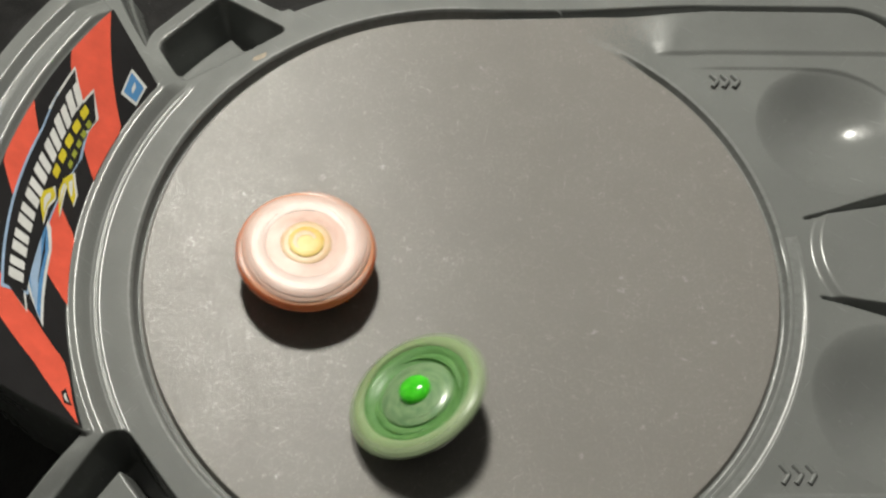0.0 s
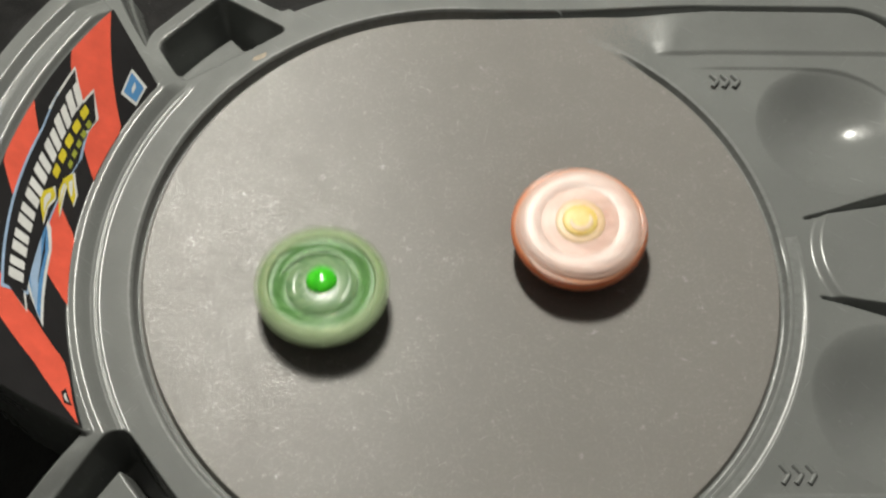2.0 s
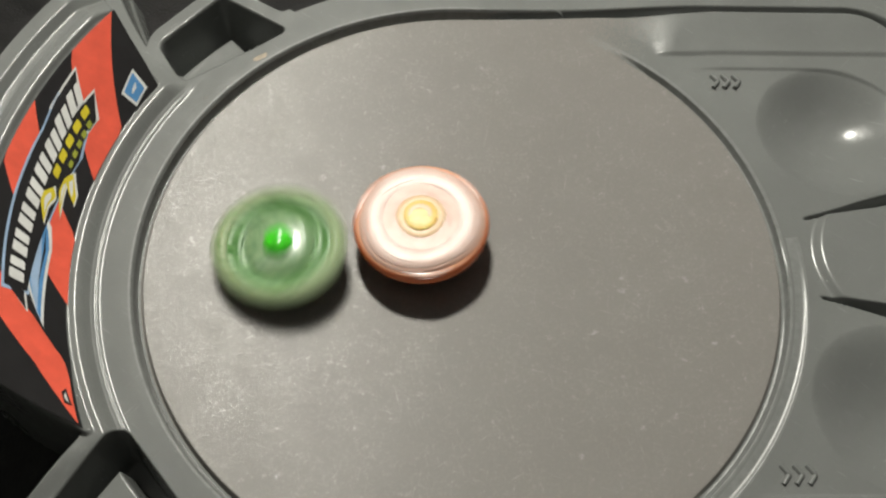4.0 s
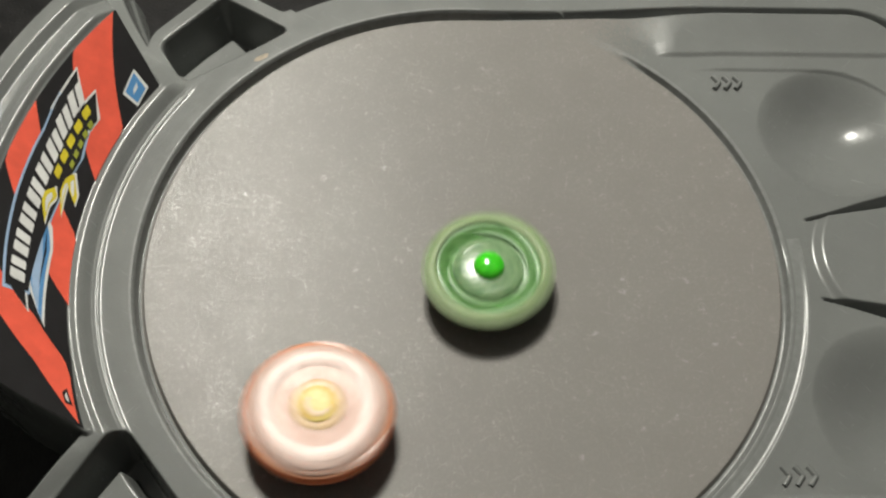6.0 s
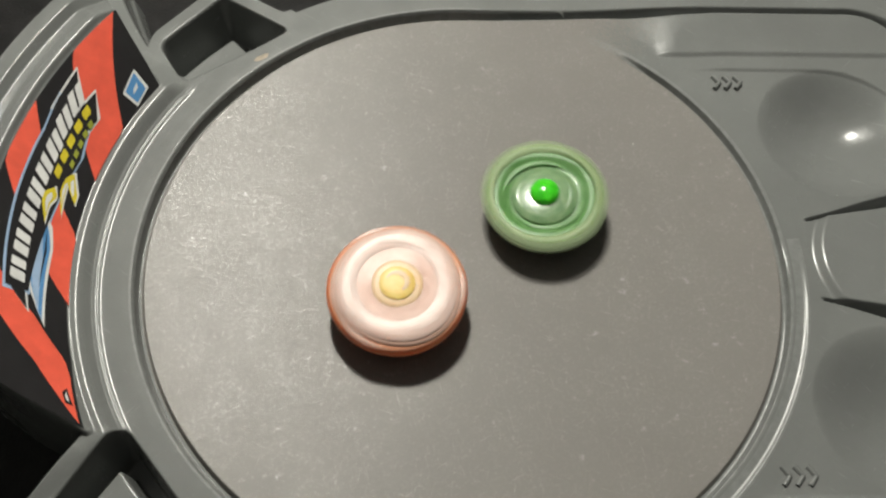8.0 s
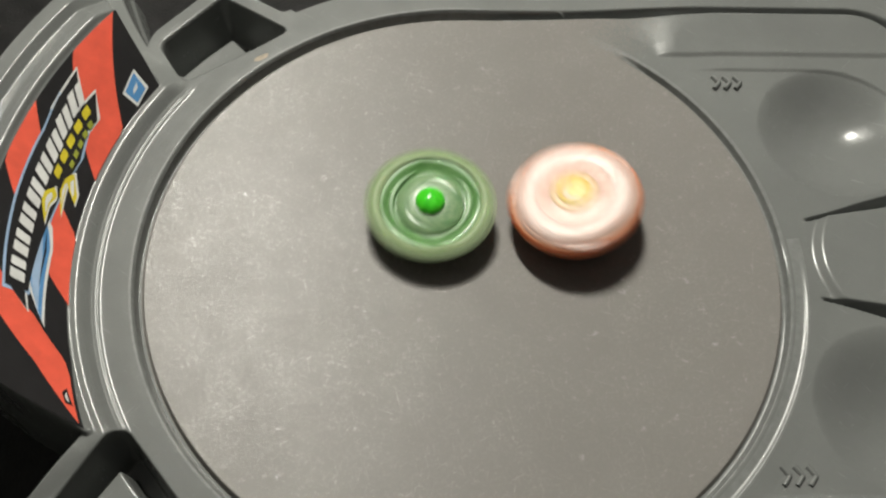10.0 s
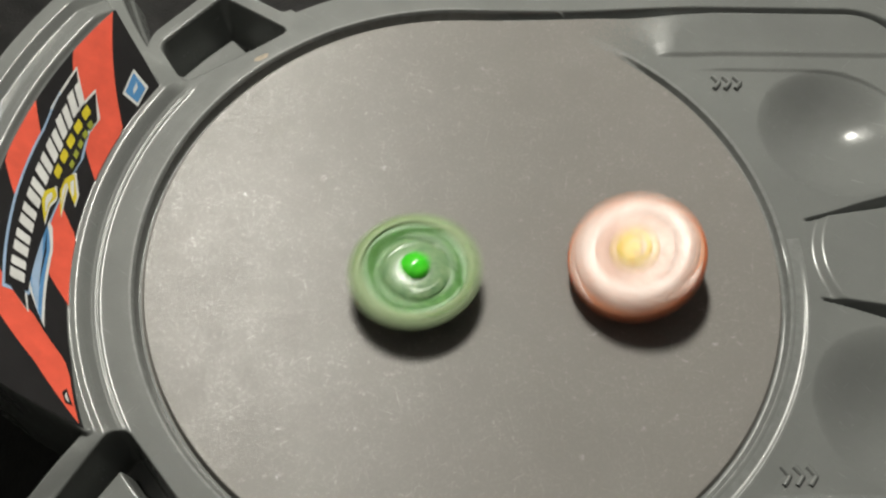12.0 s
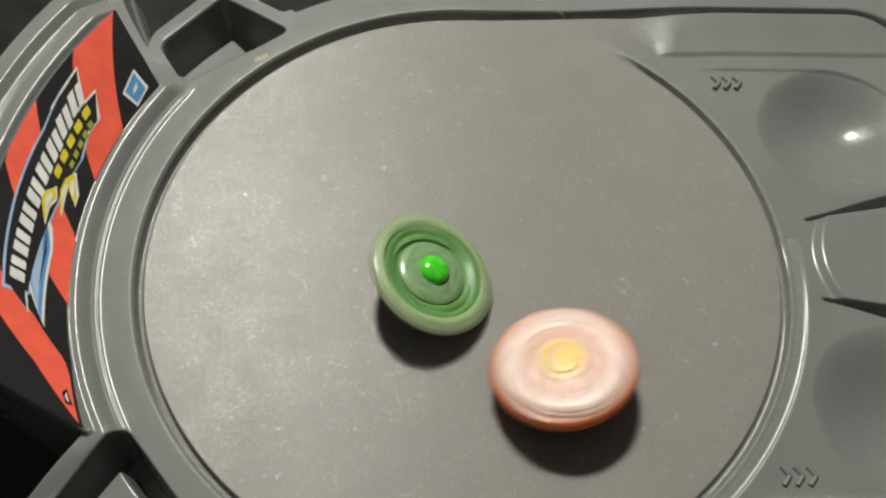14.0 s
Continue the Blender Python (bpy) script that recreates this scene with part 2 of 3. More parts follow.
def height(x, y):
    r, ang = np.hypot(x, y), np.degrees(np.arctan2(np.abs(y), x))
    d = rim_distance(x, y)
    ya = np.abs(y)
    # inside: dish, then platform to the east
    dish = -BOWL * (1 - np.minimum(np.where(rim_distance(x, y) > -0.9, np.minimum(r, 123.1), r) / 124, 1.12) ** 2)
    east = smooth(70, 47, ang) * (r > 123)
    turn = np.degrees(np.arctan2(y, x))
    crest = smooth(6, -22, turn)
    lip = 0.15 * smooth(124.8, 127.2, r) + 0.85 * crest * smooth(124.6, 126.6, r) + crest * np.interp(r, [127.5, 131.0, 131.9, 132.4, 133, 140], [0, 0.04, 0.36, 0.75, 0.8, 0.4]) + (1 - crest) * 0.6 * smooth(126, 140, r)
    # a low step round the pockets, then the banked side
    cx, cy = x - 155, ya - 54.5
    step2 = np.hypot(np.maximum(cx, 0), np.maximum(cy, 0)) + np.minimum(np.maximum(cx, cy), 0) - 40
    near = smooth(124, 104, ya)
    plat = lip + 0.9 * smooth(-0.9, 0.7, step2) * smooth(98, 118, x) + (1.3 * smooth(101.2, 103.8, ya) + 4.1 * smooth(102, 128, ya)) * smooth(62 + 22 * near, 104 - 8 * near, x)
    pk = np.hypot(x - POCKET[0], ya - POCKET[1])
    plat = plat - np.where(pk < POCKET_R, 13.0 * (1 + 0.3 * (ya - POCKET[1]) / POCKET_R) * np.maximum(1 - (pk / POCKET_R) ** 2, 0) ** 1.45, 0)
    # the tongue between the pockets, with a slot at each side
    line = 18.2 + (x - 139) * 0.25
    side = ya - line
    wide = 0.9 + 2.4 * smooth(140, 172, x)
    onset = smooth(136, 143, x)
    plat = plat + 2.2 * smooth(1.0, -2.0, side) * smooth(136.6, 141.4, x - ya ** 2 / 70)
    plat = plat - 7.0 * onset * smooth(wide, wide * 0.35, np.abs(side))
    inner = np.where(r <= 124, dish, east * plat + (1 - east) * dish)
    # groove round the dish and along the long outline
    arc = smooth(57, 47, ang)
    grooveB = np.where((x > 0), arc, 0) * (crest * smooth(2.0, 0.5, np.abs(r - 124.6)) + (1 - crest) * ramped(1.6, 0.7, np.abs(r - 124.2)))
    inner = inner - (3.0 - 1.0 * crest) * grooveB
    # outside: bank all round, sticker slope and high rim to the west
    far = np.where(y > 0, 148.4 - (r - 150) * 0.13, 149.6 + np.maximum(r - 150, 0) * 0.42)
    west = smooth(-0.35, 0.35, ang - far)
    step = smooth(144, 149, ang) * np.interp(d, [0, 12.4, 13.8, 14.4, 15.0, 15.4, 16.0, 16.6, 19.0, 20.0, 20.8, 21.4, 23.5], [0, 0, 0.05, 0.7, 0.55, 0.55, 1.15, 1.18, 3.9, 4.85, 5.35, 5.45, 5.45])
    slope = np.interp(d, [0, 23.5, 49.5, 50.4, 51.0, 53.5, 56, 60.5, 63.2, 63.6, 70, 72], [0, 0, 22.2, 24.0, 24.6, 24.6, 24.0, 22.2, 25.7, 25.8, 25.7, 23.5])
    beam = smooth(114, 122, ang) * smooth(150, 146, ang) * np.interp(d, [0, 14, 46], [0, 0, 1.0])
    outer = bank(d) + step + west * slope + beam * (1 - west * smooth(22, 24, d))
    rc = np.where(y > 0, convex(x, ya, RECESS_N, 3.5), convex(x, ya, RECESS_S, 5.0))
    pit = smooth(0.8, -2.4, rc)
    ledge = np.where(y > 0, smooth(150.5, 147.5, r) * smooth(130.8, 133.0, ang), smooth(-7.0, -9.5, rc))
    bottom = -22.0 + 22.5 * ledge
    outer = outer * (1 - pit) + np.minimum(bottom, outer) * pit
    beside = np.where(y > 0, (far - ang) * 2.6, 99.0)
    outer = outer - (1 - west) * smooth(7.0, 10.5, np.minimum(rc, beside + 1)) * smooth(22, 26, d) * 24
    outer = outer + 3.0 * smooth(45, 110, x) * smooth(1.2, 2.2, d)
    z = np.where(d > 0, outer, inner)
    wider = 0.7 * smooth(30, 110, x)
    z = z - 3.0 * ramped(1.5 + wider, 0.7 + wider, np.abs(d))
    # the outer skirt down to the table
    low = np.minimum(np.minimum(d - 19, rc - np.where(y > 0, 10.0, 11.0)), np.maximum(np.abs(beside) - 8.5, r - 215))
    high = np.maximum(r - 196, (far - ang) * 2.6)
    edge = np.minimum(low, high)
    z = z * smooth(3.5, 0, edge) - 37 * smooth(0.5, 4.0, edge)
    return z


def arena():
    root = tagged(new("spinning_top_arena"), "grey moulded plastic battle arena with red and black sticker", "toy arena")
    th = np.arange(800) * math.tau / 800
    rf = np.concatenate([[0.01], np.linspace(2, 122, 60), np.arange(122.3, 123.6, 0.3), [123.8]])
    R, T = np.meshgrid(rf, th, indexing="ij")
    X, Y = R * np.cos(T), R * np.sin(T)
    me = grid_mesh("battle_floor", X / 1000, Y / 1000, height(X, Y) / 1000)
    part_mesh("battle_floor", me, FLOOR, root, "matte scuffed grey dish floor with fine scratches")
    th = np.arange(2400) * math.tau / 2400
    rs = np.concatenate([[123.8], np.arange(124.1, 134, 0.3), np.arange(134, 230, 0.4), np.arange(230.2, 290, 1.5), [292.0]])
    R, T = np.meshgrid(rs, th, indexing="ij")
    X, Y = R * np.cos(T), R * np.sin(T)
    Z = height(X, Y)
    deg = np.degrees(np.arctan2(np.abs(Y), X))
    worn = (rim_distance(X, Y) < -2.0) & (deg + np.random.default_rng(5).uniform(-7, 7, deg.shape) > 58) & (R < 150) & (X > -20)
    me = grid_mesh("floor_shoulder", X / 1000, Y / 1000, Z / 1000, worn)
    part_mesh("floor_shoulder", me, FLOOR, root, "scuffed grey shoulder running up from the dish")
    turn = np.degrees(np.arctan2(Y, X))
    crest = (R > 128) & (R < 133.2) & (turn < 4) & (turn > -62)
    groove = (R < 127.2) & ~worn
    me = grid_mesh("crest_edge", X / 1000, Y / 1000, Z / 1000, crest)
    part_mesh("crest_edge", me, EDGE, root, "rubbed crest between the dish and the platform")
    me = grid_mesh("groove", X / 1000, Y / 1000, Z / 1000, groove)
    ring = part_mesh("groove", me, EDGE, root, "narrow groove with rubbed edges round the dish")
    for q in ring.data.polygons:
        q.use_smooth = False
    foot = np.minimum(Z, np.minimum(np.roll(Z, -1, 0), np.roll(Z, -1, 1))) > -35.9
    me = grid_mesh("shell", X / 1000, Y / 1000, Z / 1000, ~worn & foot & ~crest & ~groove)
    part_mesh("shell", me, SHELL, root, "glossy grey plastic rim with pockets and grooves")
    # three raised chevrons before each pocket
    for sy in (1, -1):
        for k in range(3):
            bm = bmesh.new()
            for a, b in (((0, 3.4), (2.6, 0)), ((2.6, 0), (0, -3.4))):
                v = []
                nx, ny = (b[1] - a[1]), -(b[0] - a[0])
                l = math.hypot(nx, ny)
                nx, ny = nx / l * 0.65, ny / l * 0.65
                cx, cy = 109.5 + 4.6 * k, 87.0 * sy
                for zz, f in ((-1.0, 1.5), (0.05, 1.25), (0.5, 0.4)):
                    for (px, py), s in ((a, 1), (b, 1), (b, -1), (a, -1)):
                        qx, qy = cx + px + nx * s * f, cy + py + ny * s * f
                        v.append(bm.verts.new((qx / 1000, qy / 1000, (2.0 + zz) / 1000)))
                bm.faces.new(v[8:12])
                for i in range(8):
                    o, i = i - i % 4, i % 4
                    bm.faces.new((v[o + i], v[o + (i + 1) % 4], v[o + 4 + (i + 1) % 4], v[o + 4 + i]))
            bmesh.ops.recalc_face_normals(bm, faces=bm.faces)
            part("chevron", bm, SHELL, root)
    return root


arena_root = arena()


def smudge(root):
    """A dab of old glue on the bank beside the recess."""
    tan, nt, b = material("dried_glue", (0.42, 0.33, 0.24), 0.6)
    nt.links.new(ramp(nt, noise_node(nt, 300, 4), [(0.3, (0.30, 0.26, 0.20)), (0.65, (0.46, 0.37, 0.27))]), b.inputs["Base Color"])
    bm = bmesh.new()
    cx, cy, ax, n = -86.5, 96.8, radians(38), 22
    rings = []
    for f, lift in ((1.0, 0.02), (0.8, 0.1), (0.35, 0.14)):
        ring = []
        for i in range(n):
            a = math.tau * i / n
            p, q = f * (3.4 + 0.4 * math.sin(3 * a)) * math.cos(a), f * (1.4 + 0.25 * math.cos(2 * a + 1)) * math.sin(a)
            x, y = cx + p * math.cos(ax) - q * math.sin(ax), cy + p * math.sin(ax) + q * math.cos(ax)
            ring.append(bm.verts.new((x / 1000, y / 1000, (float(height(np.array([x]), np.array([y]))[0]) + lift) / 1000)))
        rings.append(ring)
    for p, q in zip(rings, rings[1:]):
        for i in range(n):
            bm.faces.new((p[i], p[(i + 1) % n], q[(i + 1) % n], q[i]))
    bm.faces.new(rings[-1])
    bmesh.ops.recalc_face_normals(bm, faces=bm.faces)
    part("smudge", bm, tan, root, "tan dab of dried glue")


smudge(arena_root)


# ---- the sticker on the western slope ----
def on_slope(s, v, lift):
    """A point of the slope: s degrees from due west (north positive), v 0 at the inner edge to 1 at the outer."""
    r = 150.2 + 22.0 * v
    a = radians(180 - s)
    z = 10.0 + (r - 149.5) * 20.5 / 24.0
    n = lift
    return ((r - 0.65 * n) * math.cos(a) / 1000, (r - 0.65 * n) * math.sin(a) / 1000, (z + 0.76 * n) / 1000)


def decal(name, outline, mat, parent, lift, label="", fine=26):
    """A flat printed shape, convex in (s, v), laid on the slope in narrow strips."""
    ss = [p[0] for p in outline]
    lo, hi = min(ss), max(ss)
    bm = bmesh.new()
    n = max(2, int((hi - lo) * fine / 30))
    prev = None
    for i in range(n + 1):
        s = lo + (hi - lo) * i / n
        s = min(max(s, lo + 1e-6), hi - 1e-6)
        vs = []
        for (s0, v0), (s1, v1) in zip(outline, outline[1:] + outline[:1]):
            if (s0 - s) * (s1 - s) <= 0 and s0 != s1:
                vs.append(v0 + (v1 - v0) * (s - s0) / (s1 - s0))
        a, b = min(vs), max(vs)
        row = [bm.verts.new(on_slope(s, a + (b - a) * q / 3, lift)) for q in range(4)]
        if prev:
            for q in range(3):
                bm.faces.new((prev[q], row[q], row[q + 1], prev[q + 1]))
        prev = row
    bmesh.ops.recalc_face_normals(bm, faces=bm.faces)
    if sum(f.normal.z for f in bm.faces) < 0:
        bmesh.ops.reverse_faces(bm, faces=bm.faces)
    return part(name, bm, mat, parent, label)


def sticker(root):
    st = decal("sticker", [(-29.8, 0.0), (-19.6, -0.09), (31.2, -0.12), (34.4, 1.03), (-20.6, 1.03)], BLACK, root, 0.35, "black and red printed sticker with slanted bars")
    for o in ([(25.6, 1.03), (33.9, 1.03), (20.9, -0.12), (10.8, -0.12)], [(7.6, 1.03), (16.9, 1.03), (0.7, -0.12), (-10.6, -0.12)],
              [(-8.5, 1.03), (-3.6, 1.03), (-13.0, 0.313), (-19.4, -0.01), (-22.0, -0.03), (-29.2, 0.04), (-24.5, 0.185), (-19.6, 0.366), (-14.2, 0.68)]):
        decal("red_stripe", o, RED, st, 0.5, "orange-red stripe")
    # the black field behind the bars, with a pale edge
    field = [(-9.1, 0.68), (-3.3, 0.71), (4.1, 0.74), (10.2, 0.75), (13.9, 0.75), (19.3, 0.82), (18.6, 0.30), (12.6, 0.17), (0.9, 0.28), (-9.6, 0.40)]
    tips = ([(17.5, 0.80), (23.9, 0.84), (20.6, 0.56), (17.5, 0.5)], [(17.5, 0.52), (23.0, 0.47), (19.6, 0.24), (17.5, 0.26)], [(-9.6, 0.44), (-8.6, 0.66), (-12.2, 0.41)])
    for o in (field, *tips):
        ms, mv = sum(q[0] for q in o) / len(o), sum(q[1] for q in o) / len(o)
        decal("pale_edge", [(s + (0.5 if s > ms else -0.5), v + (0.028 if v > mv else -0.028)) for s, v in o], PALE_BLUE if o is field else WHITE, st, 0.6, "pale printed edge", 60)
    # blue streak and its tail, yellow swirls
    decal("blue_tail", [(-14.6, 0.20), (-2.3, 0.14), (1.6, 0.22), (3.2, 0.46), (-2.3, 0.45), (-8.3, 0.41)], WHITE, st, 0.62, "white edge of a printed streak")
    decal("blue_tail", [(-13.7, 0.232), (-2.3, 0.179), (1.0, 0.26), (2.4, 0.442), (-2.3, 0.42), (-8.1, 0.377)], BLUE, st, 0.72, "blue printed streak")
    decal("blue_tail", [(-12.8, 0.27), (-5.0, 0.25), (1.0, 0.32), (2.0, 0.42), (-2.3, 0.40), (-8.1, 0.36)], PALE_BLUE, st, 0.8, "pale blue printed streak")
    decal("blue_tail", [(-9.0, 0.27), (-3.0, 0.22), (0.4, 0.27), (-3.0, 0.25)], BLACK, st, 0.85)
    for o in (field, *tips):
        decal("black_field", o, BLACK, st, 0.9, "black printed field", 60)
    for o in ([(1.1, 0.323), (4.2, 0.436), (5.5, 0.451), (6.8, 0.335), (5.6, 0.26), (3.9, 0.328)], [(2.9, 0.15), (6.6, 0.255), (9.0, 0.25), (9.3, 0.20), (7.3, 0.19)],
              [(5.5, 0.02), (7.4, 0.16), (9.2, 0.24), (10.1, 0.165), (6.9, 0.022)]):
        decal("swirl_edge", [(q + (0.35 if q > 6 else -0.35), v - 0.018) for q, v in o], WHITE, st, 0.96, "", 60)
        decal("yellow_swirl", o, YELLOW, st, 1.0, "yellow printed swirl", 60)
        ms, mv = sum(q[0] for q in o) / len(o), sum(q[1] for q in o) / len(o)
        decal("pale_swirl", [(ms + (s - ms) * 0.6, mv + (v - mv) * 0.45) for s, v in o], WHITE, st, 1.06, "", 60)
    # plain slanted bars where the lettering stands: eight white, five yellow, five small olive
    edge = lambda s: np.interp(s, [-8, 4, 12, 22], [0.635, 0.63, 0.65, 0.76])
    foot = lambda s: np.interp(s, [-8, 4, 12, 19], [0.45, 0.435, 0.45, 0.51])
    for k in range(8):
        s = -8.1 + 3.75 * k
        lo, hi = foot(s + 1.2), edge(s + 1.4)
        lean = 0.6 + 0.22 * k
        quad = lambda a, b, p, q: [(s - 0.5 + 3.1 * a + lean * p, lo + (hi - lo) * p), (s - 0.5 + 3.1 * b + lean * p, lo + (hi - lo) * p),
                                   (s - 0.5 + 3.1 * b + lean * q, lo + (hi - lo) * q), (s - 0.5 + 3.1 * a + lean * q, lo + (hi - lo) * q)]
        for a, b in ((0.0, 0.46), (0.6, 1.0)):
            decal("white_bar", quad(a, b, 0, 1), WHITE, st, 1.02, "white printed bar", 120)
    for k in range(5):
        s = 8.2 + 2.55 * k
        lo, hi = np.interp(s, [8, 21], [0.325, 0.375]), np.interp(s, [8, 21], [0.415, 0.48])
        decal("yellow_bar", [(s, lo), (s + 1.7, lo), (s + 2.2, hi), (s + 0.5, hi)], YELLOW, st, 1.02, "yellow printed bar", 90)
        s = 10.6 + 1.75 * k
        lo, hi = np.interp(s, [10, 19], [0.215, 0.255]), np.interp(s, [10, 19], [0.27, 0.33])
        decal("olive_bar", [(s, lo), (s + 1.1, lo), (s + 1.4, hi), (s + 0.3, hi)], OLIVE, st, 1.02, "small olive printed bar", 90)
    # maker's mark as a plain tilted square, and a small mark near the other end
    decal("mark_edge", [(29.9, 0.29), (29.8, -0.02), (25.6, -0.09), (25.6, 0.18)], WHITE, st, 0.7, "pale edge of a small square mark", 60)
    decal("mark", [(29.4, 0.255), (29.3, 0.0), (26.1, -0.055), (26.1, 0.165)], BLUE, st, 0.8, "small blue square mark", 60)
    decal("mark", [(28.6, 0.14), (28.3, 0.08), (26.7, 0.06), (26.9, 0.10)], WHITE, st, 0.88, "", 60)
    decal("small_mark", [(-23.9, 0.12), (-23.7, 0.05), (-26.4, 0.04), (-26.2, 0.12)], BLACK, st, 0.7, "small black and white mark", 60)
    decal("small_mark", [(-24.4, 0.10), (-24.3, 0.07), (-25.9, 0.07), (-25.8, 0.10)], WHITE, st, 0.78, "", 60)
    return st


sticker(arena_root)


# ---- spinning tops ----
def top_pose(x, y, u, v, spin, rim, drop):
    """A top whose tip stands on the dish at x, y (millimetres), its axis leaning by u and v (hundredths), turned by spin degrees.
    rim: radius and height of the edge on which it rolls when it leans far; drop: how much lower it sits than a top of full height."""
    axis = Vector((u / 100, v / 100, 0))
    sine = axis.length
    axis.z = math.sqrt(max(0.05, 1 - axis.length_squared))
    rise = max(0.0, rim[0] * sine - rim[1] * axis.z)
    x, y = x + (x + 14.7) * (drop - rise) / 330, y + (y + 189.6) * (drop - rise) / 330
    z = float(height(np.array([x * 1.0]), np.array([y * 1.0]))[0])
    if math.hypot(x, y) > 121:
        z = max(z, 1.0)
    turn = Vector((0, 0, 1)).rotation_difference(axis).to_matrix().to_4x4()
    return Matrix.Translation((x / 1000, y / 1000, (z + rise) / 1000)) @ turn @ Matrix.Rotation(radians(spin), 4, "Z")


def clear_plastic(name, color, alpha):
    """Clear tinted plastic that lets what is behind show through."""
    m, nt, b = material(name, color, 0.25, coat=0.3)
    f = noise_node(nt, 300, 3)
    nt.links.new(ramp(nt, f, [(0.3, tuple(v * 0.85 for v in color)), (0.7, color)]), b.inputs["Base Color"])
    b.inputs["Alpha"].default_value = alpha
    return m


def metal_material():
    m, nt, b = material("brushed_metal", (0.35, 0.35, 0.36), 0.32, metal=1.0)
    nt.links.new(ramp(nt, noise_node(nt, 500, 3), [(0.3, (0.28, 0.28, 0.29)), (0.7, (0.42, 0.42, 0.43))]), b.inputs["Base Color"])
    return m


METAL = metal_material()


def glossy(m, spec, rough, coat, coat_rough):
    b = m.node_tree.nodes["Principled BSDF"]
    for name, value in (("Specular IOR Level", spec), ("Roughness", rough), ("Coat Weight", coat), ("Coat Roughness", coat_rough)):
        b.inputs[name].default_value = value
    return m


def lower(profile, drop):
    return [(r, z - drop) for r, z in profile]


def crescent(start, sweep, r0, r1, z, thick):
    """A raised curved blade from radius r0 to r1 over an arc, tapering to its ends, in millimetres."""
    bm = bmesh.new()
    rows, n = [], 20
    for i in range(n + 1):
        f = i / n
        a = start + sweep * f
        w = 0.12 + 0.88 * math.sin(math.pi * min(1.0, 0.08 + f * 0.9)) ** 0.8
        mid, half = (r0 + r1) / 2 + 0.8 * (f - 0.5), (r1 - r0) / 2 * w
        rows.append([bm.verts.new((q * math.cos(a) / 1000, q * math.sin(a) / 1000, h / 1000))
                     for q, h in ((mid - half, z - 1.0), (mid - half * 0.8, z + thick * 0.6 * w), (mid, z + thick * w), (mid + half * 0.8, z + thick * 0.5 * w), (mid + half, z - 1.0))])
    for p, q in zip(rows, rows[1:]):
        for i in range(5):
            bm.faces.new((p[i], p[(i + 1) % 5], q[(i + 1) % 5], q[i]))
    bm.faces.new(rows[0])
    bm.faces.new(reversed(rows[-1]))
    bmesh.ops.recalc_face_normals(bm, faces=bm.faces)
    return bm


